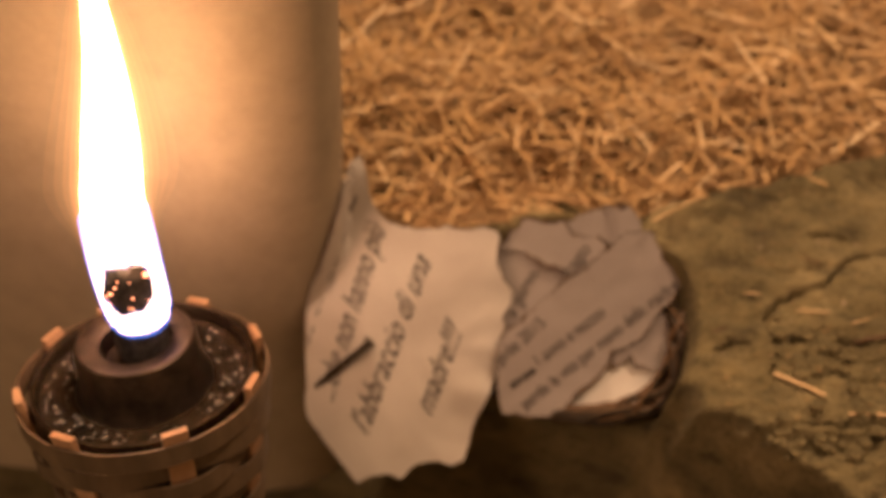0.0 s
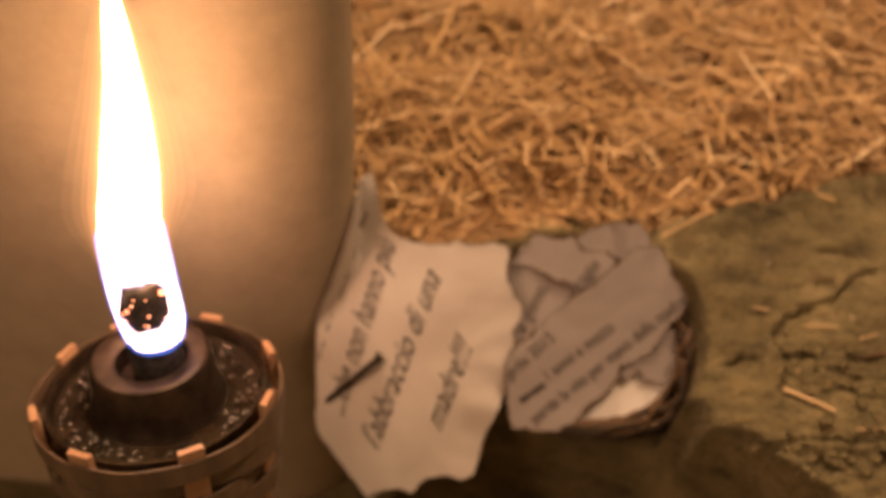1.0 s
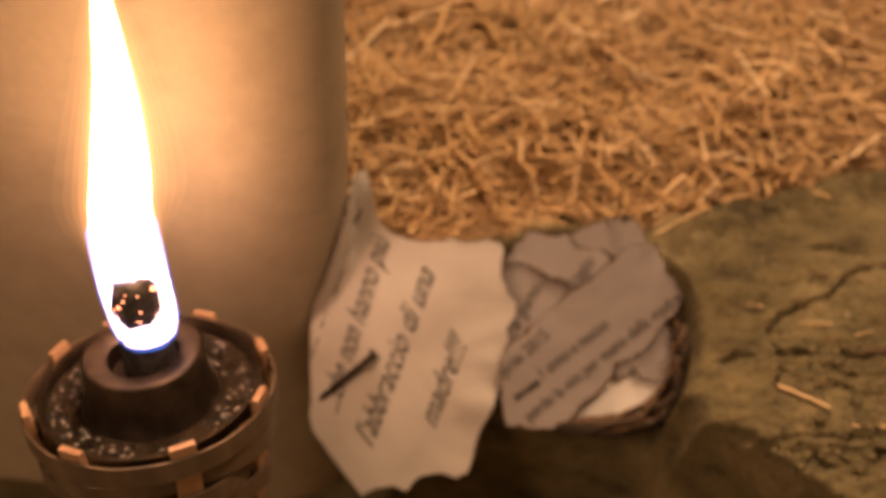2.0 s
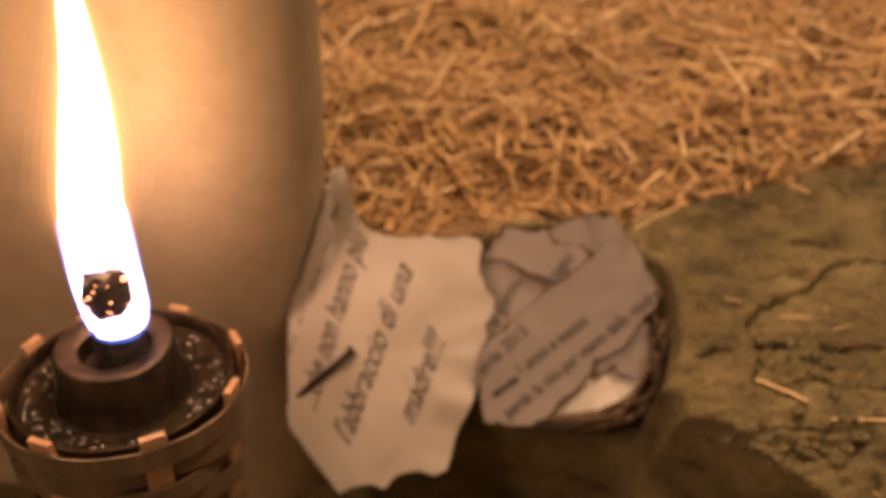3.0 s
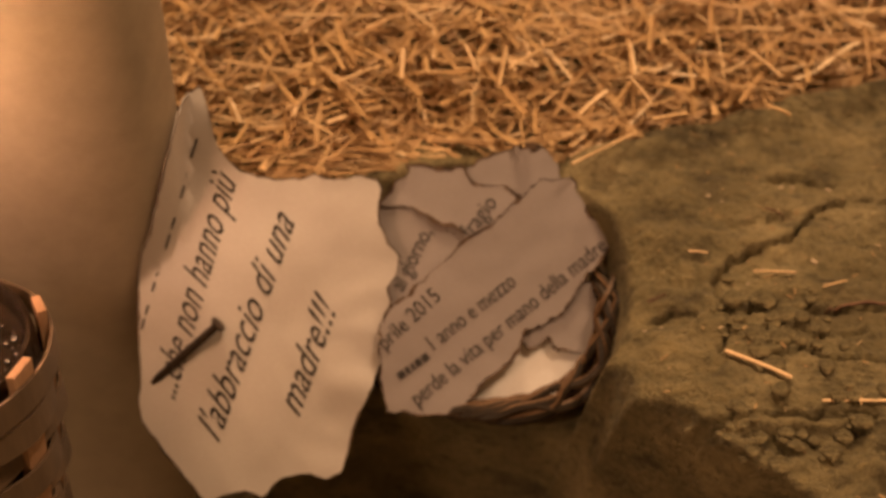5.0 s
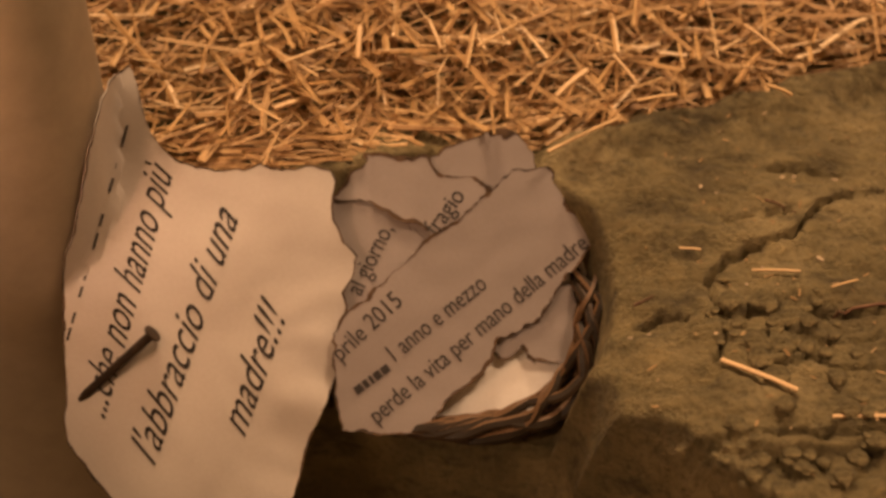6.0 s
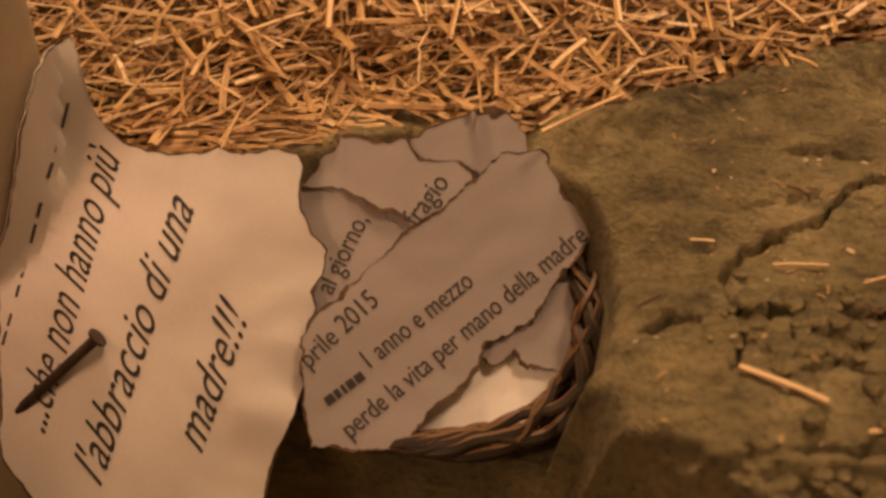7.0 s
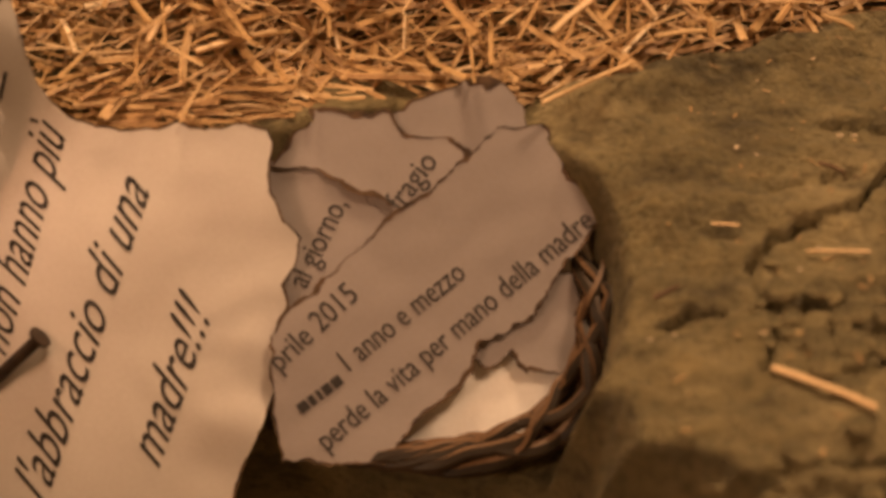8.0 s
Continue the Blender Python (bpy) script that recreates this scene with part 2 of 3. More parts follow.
CRACKS = [
    ([(0.1065, -0.049), (0.1125, -0.040), (0.122, -0.0345), (0.131, -0.030), (0.1395, -0.018), (0.149, -0.0115), (0.175, -0.004), (0.21, 0.004)], 0.0008, 0.0042),
    ([(0.1065, -0.049), (0.109, -0.058), (0.1105, -0.066), (0.108, -0.0755)], 0.0009, 0.0018),
    ([(0.1105, -0.062), (0.119, -0.058), (0.131, -0.0585), (0.16, -0.0555)], 0.0012, 0.003),
    ([(0.088, -0.062), (0.0945, -0.059), (0.101, -0.061)], 0.0010, 0.003),
    ([(0.118, -0.067), (0.126, -0.0645), (0.135, -0.068), (0.15, -0.065)], 0.0008, 0.002),
    ([(0.122, -0.076), (0.132, -0.0735), (0.142, -0.077), (0.16, -0.074)], 0.0008, 0.002),
    ([(0.112, -0.026), (0.121, -0.0225), (0.131, -0.0205)], 0.0007, 0.0014),
    ([(0.126, -0.0035), (0.136, -0.0015), (0.148, -0.0025)], 0.0008, 0.0016),
    ([(0.079, -0.0935), (0.087, -0.0955), (0.0945, -0.1005), (0.104, -0.1015), (0.12, -0.097), (0.15, -0.0945)], 0.0011, 0.0025),
]


def near_crack(x, y):
    cut = 0.0
    for line, wide, deep in CRACKS:
        if not (line[0][0] - 0.02 < x < line[-1][0] + 0.02 or min(p[0] for p in line) - 0.01 < x < max(p[0] for p in line) + 0.01):
            continue
        best = 1.0
        wx, wy = x + 0.0016 * noise.noise(V((x * 300, y * 300, 1))), y + 0.0016 * noise.noise(V((x * 300, y * 300, 8)))
        for (ax, ay), (bx, by) in zip(line, line[1:]):
            ux, uy = bx - ax, by - ay
            s = min(1, max(0, ((wx - ax) * ux + (wy - ay) * uy) / (ux * ux + uy * uy)))
            best = min(best, math.hypot(wx - ax - s * ux, wy - ay - s * uy))
        cut = max(cut, 2.2 * deep * (1 - smooth(wide * 0.5, wide * 1.25, best)))
    return cut


def straw_front(x):
    """The straw bed's front edge."""
    return -0.0005 - 0.0195 * (1 - smooth(-0.014, -0.003, x)) - 0.011 * smooth(-0.006, 0.002, x) * (1 - smooth(0.010, 0.017, x)) - 0.005 * smooth(0.012, 0.020, x) * (1 - smooth(0.045, 0.055, x)) - 0.0025 * smooth(0.055, 0.062, x) + 0.003 * noise.noise(V((x * 60, 0, 2))) + max(0.0, (x - 0.058) * 0.48)


LEDGE_X, LEDGE_Y = (0.050, 0.072, 0.088, 0.098, 0.104, 0.112, 0.125, 0.145, 0.200), (-0.086, -0.089, -0.091, -0.094, -0.0990, -0.1015, -0.1000, -0.0970, -0.0950)


def height(x, y):
    pit_floor = max(-0.24, -0.056 - (5.0 - 4.3 * smooth(0.045, 0.078, x)) * max(0.0, -0.069 - y) - 0.11 * (1 - smooth(-0.065, -0.015, x)))
    pit_floor = max(-0.26, pit_floor - 0.09 * (1 - smooth(0.0, 0.035, x)) * (1 - smooth(-0.078, -0.062, y)))
    far = math.hypot(x, y)
    edge_x = 0.078 + 0.004 * noise.noise(V((y * 60, 3, 0))) + 1.6 * max(0.0, -0.090 - y)
    behind = (1 - smooth(-0.030, -0.020, y)) * (1 - smooth(0.025, 0.040, x))
    nest = 1 - smooth(0.85, 1.05, ((abs(x - 0.033) / 0.0475) ** 2.3 + (abs(y + 0.0505) / 0.0425) ** 2.3) ** (1 / 2.3))
    ahead = (1 - smooth(-0.082, -0.070, y)) * (1 - smooth(edge_x - 0.012, edge_x + 0.006, x))
    front = 1 - smooth(-0.20, -0.120, y)
    pit = max(behind, nest, ahead, front) * (1 - smooth(0.45, 1.2, far))
    shoulder = -0.011 * (1 - smooth(0.070, 0.115, x)) * (1 - smooth(-0.045, -0.015, y)) * (1 - pit)
    bank = 0.0035 * noise.noise(V((x * 28, y * 28, 0))) + 0.0027 * noise.noise(V((x * 80, y * 110, 3)))
    bank += 0.0011 * noise.noise(V((x * 260, y * 260, 6)))
    if 0.05 < x < 0.22 and -0.16 < y < 0.08:
        bank -= near_crack(x, y)
        # a broken ledge along the front, with lumps below it
        below = float(np.interp(x, LEDGE_X, LEDGE_Y)) + 0.002 * noise.noise(V((x * 170, 4, 0))) - y
        drop = smooth(-0.0005, 0.0035, below) * (0.005 + 0.002 * noise.noise(V((x * 70, 8, 0)))) + 0.5 * max(0.0, below) * (1 - smooth(0.095, 0.112, x))
        bank -= drop - smooth(0.001, 0.006, below) * (0.0035 * abs(noise.noise(V((x * 75, y * 95, 11)))) + 0.003 * noise.noise(V((x * 200, y * 200, 12))))
    if 0.05 < x < 0.4:
        # the bank's rounded top edge, with the straw lying behind it
        d = y - straw_front(x)
        bank += (0.0055 * math.exp(-((d + 0.003) / 0.007) ** 2) - 0.008 * smooth(0.0, 0.02, d)) * smooth(0.052, 0.066, x) * (1 - smooth(0.3, 0.4, x))
    return bank * (1 - 0.4 * pit) + pit_floor * pit + shoulder


def steps(*runs):
    out = []
    for a, b, d in runs:
        out += list(np.arange(a, b - d * 0.5, d))
    return out + [runs[-1][1]]


def build_ground():
    xs = steps((-3, -0.6, 0.6), (-0.6, -0.3, 0.05), (-0.3, 0.055, 0.005), (0.055, 0.2, 0.0009), (0.2, 0.35, 0.006), (0.35, 0.6, 0.05), (0.6, 3, 0.6))
    ys = steps((-3, -0.6, 0.6), (-0.6, -0.3, 0.05), (-0.3, -0.15, 0.006), (-0.15, 0.065, 0.001), (0.065, 0.35, 0.006), (0.35, 0.6, 0.05), (0.6, 3, 0.6))
    verts = [(x, y, height(x, y)) for y in ys for x in xs]
    w = len(xs)
    faces = [(j * w + i, j * w + i + 1, (j + 1) * w + i + 1, (j + 1) * w + i) for j in range(len(ys) - 1) for i in range(w - 1)]
    me = bpy.data.meshes.new("ground")
    me.from_pydata(verts, [], faces)
    for p in me.polygons:
        p.use_smooth = True
    me.materials.append(MUD)
    tagged(new("ground", me), "cracked olive-brown dried mud bank with a hollow", "ground", kind="structure")


build_ground()


# ---- unseen room added round the place, pale so that it bounces fill light ----
def slab(name, size, m, mat, label, category):
    bm = bmesh.new()
    bmesh.ops.create_cube(bm, size=1, matrix=m @ Matrix.Diagonal((*size, 1)))
    tagged(part(name, bm, mat, None, label, smooth=False), category=category, kind="structure")


slab("bounce_wall_north", (6.2, 0.1, 2.8), pose(0, 3.0, 1.2), BOUNCE_PLASTER, "unseen plain pale plaster wall added to bounce light", "wall")
slab("bounce_wall_south", (6.2, 0.1, 2.8), pose(0, -3.0, 1.2), BOUNCE_PLASTER, "unseen plain pale plaster wall added to bounce light", "wall")
slab("bounce_wall_west", (0.1, 5.9, 2.8), pose(-3.0, 0, 1.2), BOUNCE_PLASTER, "unseen plain pale plaster wall added to bounce light", "wall")
slab("bounce_wall_east", (0.1, 5.9, 2.8), pose(3.0, 0, 1.2), BOUNCE_PLASTER, "unseen plain pale plaster wall added to bounce light", "wall")
slab("ceiling", (5.9, 5.9, 0.1), pose(0, 0, 2.65), BOUNCE_PLASTER, "unseen plain pale plaster ceiling added to bounce light", "ceiling")

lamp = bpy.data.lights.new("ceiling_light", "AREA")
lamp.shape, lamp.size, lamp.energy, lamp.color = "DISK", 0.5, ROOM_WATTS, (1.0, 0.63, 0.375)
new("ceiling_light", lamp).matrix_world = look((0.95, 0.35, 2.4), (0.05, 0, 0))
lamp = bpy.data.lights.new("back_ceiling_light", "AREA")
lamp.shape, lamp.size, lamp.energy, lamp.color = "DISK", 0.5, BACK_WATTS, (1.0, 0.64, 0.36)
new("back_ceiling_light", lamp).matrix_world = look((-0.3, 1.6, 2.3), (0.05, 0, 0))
# Fill lamp without a known source, added to brighten the pillar's front
lamp = bpy.data.lights.new("front_fill_light", "AREA")
lamp.shape, lamp.size, lamp.energy, lamp.color = "DISK", 0.5, FRONT_FILL_WATTS, (1.0, 0.64, 0.40)
new("front_fill_light", lamp).matrix_world = look((-2.0, -1.6, 1.9), (-0.05, 0, 0))


# ---- pillar ----
def rounded_post(x0, x1, y0, y1, z0, z1, r, steps=10):
    bm, ring = bmesh.new(), []
    wide = 1.7 * r
    for cx, cy, a0 in ((x1 - wide, y1 - r, 0), (x0 + wide, y1 - r, 90), (x0 + wide, y0 + r, 180), (x1 - wide, y0 + r, 270)):
        for k in range(steps + 1):
            a = radians(a0 + 90 * k / steps)
            ring.append((cx + wide * math.cos(a), cy + r * math.sin(a)))
    levels = [z0 + (z1 - z0) * k / 60 for k in range(61)]
    rows = [[bm.verts.new((x + 0.0012 * noise.noise(V((x * 18, y * 18, z * 12))), y + 0.0012 * noise.noise(V((x * 18, y * 18, z * 12 + 9))), z)) for x, y in ring] for z in levels]
    n = len(ring)
    for a, b in zip(rows, rows[1:]):
        for k in range(n):
            bm.faces.new((a[k], a[(k + 1) % n], b[(k + 1) % n], b[k]))
    bm.faces.new(rows[0][::-1])
    bm.faces.new(rows[-1])
    return bm


POST = pose(-0.065, 0, 0.03, 0, 2.6, 0) @ pose(0.065, 0, -0.03)
POST_BOX = (-0.34, -0.0663, -0.060, 0.009)
tagged(part("pillar", rounded_post(*POST_BOX, -0.26, 1.2, 0.032), PILLAR_PAINT, None, "smooth cream painted post with rounded corners"), category="post").matrix_world = POST


# ---- nailed sheet ----
POST_INSIDE = POST.inverted() @ PAPER


def clear_of_post(p):
    """True where a point of the sheet lies outside the post."""
    q = POST_INSIDE @ p
    dx, dy = max(0.0, q.x - (POST_BOX[1] - 0.0544)) / 0.0544, (q.y - (POST_BOX[2] + 0.032)) / 0.032
    return q.x > POST_BOX[1] + 0.002 or (dx * dx + dy * dy > 1.10 if dy < 0 else dx > 1.04)


def on_paper(u, v):
    """The nailed sheet: bowed, turning back on the left and lying against the post there."""
    w = -0.0065 + 0.2 * u - 1.2 * u * u + 0.010 * smooth(0.02, 0.05, v) * smooth(0.040, 0.062, -u)
    w += 0.0009 * noise.noise(V((u * 45, v * 45, 0))) + 0.0003 * noise.noise(V((u * 140, v * 140, 4)))
    w += 0.0016 * smooth(0.0, 0.012, u) * noise.noise(V((v * 70, 3, 1)))
    p = V((u, v, w))
    if u < -0.03 and not clear_of_post(p):
        low, high = w, w + 0.04
        for k in range(12):
            mid = (low + high) / 2
            low, high = (low, mid) if clear_of_post(V((u, v, mid))) else (mid, high)
        p.z = high
    return p


SHEET_EDGE = [(0.0001, 0.0446), (-0.0020, 0.0468), (-0.0073, 0.0469), (-0.0120, 0.0434), (-0.0154, 0.0419), (-0.0220, 0.0420), (-0.0261, 0.0387), (-0.0335, 0.0353), (-0.0391, 0.0344), (-0.0458, 0.0349),
              (-0.0516, 0.0368), (-0.0560, 0.0406), (-0.0593, 0.0447), (-0.0625, 0.0510), (-0.0665, 0.0560), (-0.0705, 0.0500), (-0.0695, 0.0316), (-0.0674, 0.0160), (-0.0663, 0.0055), (-0.0666, -0.0015),
              (-0.0656, -0.0093), (-0.0634, -0.0166), (-0.0599, -0.0263), (-0.0550, -0.0381), (-0.0509, -0.0516), (-0.0474, -0.0575), (-0.0408, -0.0629), (-0.0343, -0.0669), (-0.0254, -0.0716), (-0.0190, -0.0768),
              (-0.0149, -0.0717), (-0.0090, -0.0678), (-0.0026, -0.0678), (-0.0006, -0.0620), (0.0020, -0.0580), (0.0090, -0.0551), (0.0154, -0.0547), (0.0194, -0.0513), (0.0190, -0.0380), (0.0184, -0.0290),
              (0.0192, -0.0194), (0.0196, -0.0082), (0.0174, 0.0007), (0.0155, 0.0096), (0.0130, 0.0135), (0.0143, 0.0187), (0.0134, 0.0252), (0.0076, 0.0286), (0.0031, 0.0338), (0.0011, 0.0398)]
nailed = thing("nailed_sheet", PAPER, "curled white torn paper sheet nailed to the post", "paper")
body, line = sheet("sheet", SHEET_EDGE, (-0.025, -0.008), on_paper, WHITE_PAPER, nailed, seed=1, jag=0.0005)
scorched_edge(line, (-0.025, -0.008), on_paper, body, 0.0007, 2)
writing("madre!!!", (0.0000, -0.0375), (0.0000, 0.0048), 0.0135, on_paper, body, 0.75)
writing("l'abbraccio di una", (-0.0220, -0.0548), (-0.0226, 0.0258), 0.0135, on_paper, body, 0.75)
writing("...che non hanno più", (-0.0402, -0.0464), (-0.0449, 0.0322), 0.0135, on_paper, body, 0.75)
bars([(0.0, 0.06), (0.08, 0.13), (0.20, 0.25), (0.28, 0.33), (0.43, 0.51), (0.54, 0.60), (0.70, 0.76), (0.80, 0.86), (0.90, 1.0)], (-0.0571, -0.0279), (-0.0608, 0.0395), 0.0125, on_paper, body, (0.05, 0.11))


def nail(base, head):
    base, head = V(base), V(head)
    way = (head - base).normalized()
    length = (head - base).length
    ob = thing("nail", Matrix.Translation(base) @ way.to_track_quat("Z", "Y").to_matrix().to_4x4(), "dark rusty iron nail driven through the paper", "nail")
    part("shank", lathe([(0.0008, -0.003), (0.0014, 0.0), (0.0015, length - 0.001)], 14), IRON, ob)
    part("head", lathe([(0.0017, length - 0.0012), (0.0028, length - 0.0008), (0.0029, length), (0.0012, length + 0.0003)], 16), IRON, ob)


nail(PAPER @ on_paper(-0.0477, -0.0411), (-0.0512, -0.0596, -0.0295))


# ---- wicker basket ----
def rim_point(a, grow=0.0, z=0.0):
    c, s = math.cos(a), math.sin(a)
    k = (abs(c) ** 2.4 + abs(s) ** 2.4) ** (-1 / 2.4)
    x, y = -0.004 + (0.0430 + grow) * k * c, -0.001 + (0.0355 + grow) * k * s
    return V((x, y, z + 0.0002 + 0.16 * x - 0.03 * y - 1.0 * max(0.0, -0.026 - x) - 0.6 * max(0.0, y - 0.002)))


def build_basket():
    ob = thing("wicker_basket", BASKET, "small dark varnished wicker basket leaning on the mud", "basket")
    n = 150
    for j in range(10):
        bm = bmesh.new()
        path, radii = [], []
        for k in range(n):
            a = 2 * math.pi * k / n
            turn = (3 + j % 3) * (1 if j % 4 else -1) * a + j * 1.9 + 1.2 * noise.noise(V((math.cos(a) * 2, math.sin(a) * 2, j)))
            path.append(rim_point(a, (0.0018 + 0.0018 * smooth(-0.2, 0.6, math.cos(a))) * math.cos(turn) + 0.0010 * noise.noise(V((k * 0.2, j, 0))), (0.0018 + 0.0014 * smooth(-0.2, 0.6, math.cos(a))) * math.sin(turn)))
            radii.append(0.0015 + 0.0008 * noise.noise(V((k * 0.15, j * 5, 2))))
        tube(bm, path, radii, 6, 0.55, closed=True, up=V((0.2 * (j - 4.5), 0.2, 1)))
        part("rim_strand", bm, WICKER, ob)
    for row in range(8):
        deep = -0.005 - 0.0034 * row
        bm, path = bmesh.new(), []
        for k in range(120):
            a = 2 * math.pi * k / 120
            path.append(rim_point(a, -0.0016 * row + 0.0014 * math.cos(15 * a + math.pi * (row % 2)), deep))
        tube(bm, path, 0.0019, 6, 0.85, closed=True)
        part("weaver", bm, WICKER, ob)
    for k in range(15):
        a = 2 * math.pi * (k + 0.25) / 15
        part("stake", tube(bmesh.new(), [rim_point(a, -0.0005, -0.001), rim_point(a, -0.006, -0.016), rim_point(a, -0.0125, -0.031)], 0.0013, 6), WICKER, ob)
    bm = bmesh.new()
    ring = [bm.verts.new(rim_point(2 * math.pi * k / 60, -0.0125, -0.031)) for k in range(60)]
    low = [bm.verts.new(v.co - V((0, 0, 0.002))) for v in ring]
    bm.faces.new(ring)
    bm.faces.new(low[::-1])
    for k in range(60):
        bm.faces.new((ring[k], low[k], low[(k + 1) % 60], ring[(k + 1) % 60]))
    part("base", bm, WICKER, ob)


build_basket()


# ---- sheets in the basket ----
def layer(z, tilt_x=0.0, tilt_y=0.0, wave=0.0008, seed=0.0, curl=0.0, lift=0.0):
    def shape(u, v):
        w = wave * noise.noise(V((u * 40, v * 40, seed))) + 0.3 * wave * noise.noise(V((u * 130, v * 130, seed)))
        return V((u, v, z + tilt_x * u + tilt_y * v + lift * max(0.0, u - 0.024) * smooth(-0.01, 0.012, v) + w + curl * (u * u + v * v) * 10))
    return shape


def basket_sheet(corners, centre, shape, mat, label, seed, width, lines=(), pick=None):
    ob = thing("torn_sheet", BASKET, label, "paper", "torn sheets in the basket")
    body, line = sheet("sheet", corners, centre, shape, mat, ob, seed=seed, jag=0.0011)
    scorched_edge(line, centre, shape, body, width, seed + 3, pick=pick)
    for text, a, b, size in lines:
        writing(text, a, b, size, shape, body)
    return body


white = layer(-0.0032, 0.06, 0.0, seed=11)
basket_sheet([(0.0370, 0.0150), (0.0385, -0.0190), (0.0230, -0.0345), (-0.0070, -0.0385), (-0.0200, -0.0360), (-0.0200, 0.0), (0.0, 0.0200)], (0.005, -0.012), white, LIT_PAPER,
             "white torn sheet lying in the wicker basket, paled for light", 21, 0.0006)
under = layer(-0.0012, 0.06, 0.0, seed=16)
basket_sheet([(0.0335, 0.0080), (0.0355, -0.0080), (0.0345, -0.0180), (0.0305, -0.0146), (0.0236, -0.0163), (0.0200, -0.0122), (0.0143, -0.0155), (0.0060, -0.0080), (0.0150, 0.0060)], (0.024, -0.004), under, SHADED_PAPER,
             "torn sheet under the printed one, coloured grey for shade", 27, 0.0010)
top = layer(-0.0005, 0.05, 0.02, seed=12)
basket_sheet([(-0.0160, 0.0400), (0.0015, 0.0480), (0.0109, 0.0527), (0.0150, 0.0500), (0.0201, 0.0436), (0.0220, 0.0300), (0.0100, 0.0100), (-0.0150, 0.0200)], (0.003, 0.032), top, SHADED_PAPER,
             "torn sheet with a charred tip, coloured grey for shade", 22, 0.0008, (), lambda p: 4.5 if p.y > 0.0505 else 1.0)
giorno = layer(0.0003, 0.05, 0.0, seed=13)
basket_sheet([(-0.0420, 0.0290), (-0.0278, 0.0300), (-0.0080, 0.0260), (0.0, 0.0150), (-0.0200, -0.0120), (-0.0360, -0.0200), (-0.0420, 0.0)], (-0.022, 0.008), giorno, SHADED_PAPER,
             "torn sheet with a printed word and browned edges, coloured grey for shade", 23, 0.0010, [("al giorno,", (-0.0277, -0.0002), (-0.0196, 0.0200), 0.0078)])
fragio = layer(0.0012, 0.05, 0.0, seed=14)
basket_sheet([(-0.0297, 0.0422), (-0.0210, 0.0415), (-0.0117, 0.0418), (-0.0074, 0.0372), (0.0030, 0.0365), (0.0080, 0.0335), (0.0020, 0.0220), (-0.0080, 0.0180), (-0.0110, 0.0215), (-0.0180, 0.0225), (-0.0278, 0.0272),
              (-0.0379, 0.0278)], (-0.014, 0.031), fragio, SHADED_PAPER,
             "torn sheet with cracked charred edges, coloured grey for shade", 24, 0.0017, [("fragio", (-0.0070, 0.0187), (0.0006, 0.0310), 0.0078)])
main = layer(0.0024, -0.03, 0.02, seed=15, lift=0.22)
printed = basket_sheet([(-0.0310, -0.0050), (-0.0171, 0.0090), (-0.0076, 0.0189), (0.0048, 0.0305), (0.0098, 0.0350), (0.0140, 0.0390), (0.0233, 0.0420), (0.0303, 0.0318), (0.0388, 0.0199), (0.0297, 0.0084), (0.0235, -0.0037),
              (0.0131, -0.0099), (0.0106, -0.0178), (0.0020, -0.0262), (-0.0066, -0.0385), (-0.0300, -0.0395), (-0.0345, -0.0150)][::-1], (-0.002, 0.002), main, SHADED_PAPER,
             "torn sheet with three printed lines, coloured grey for shade", 25, 0.0012,
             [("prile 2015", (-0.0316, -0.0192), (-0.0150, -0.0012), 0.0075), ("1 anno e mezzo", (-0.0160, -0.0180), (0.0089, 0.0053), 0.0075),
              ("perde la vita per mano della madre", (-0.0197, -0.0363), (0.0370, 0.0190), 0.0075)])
bars([(0.0, 0.20), (0.24, 0.36), (0.42, 0.50), (0.55, 0.72), (0.76, 0.95)], (-0.0259, -0.0286), (-0.0165, -0.0205), 0.0075, main, printed, (0.03, 0.36))


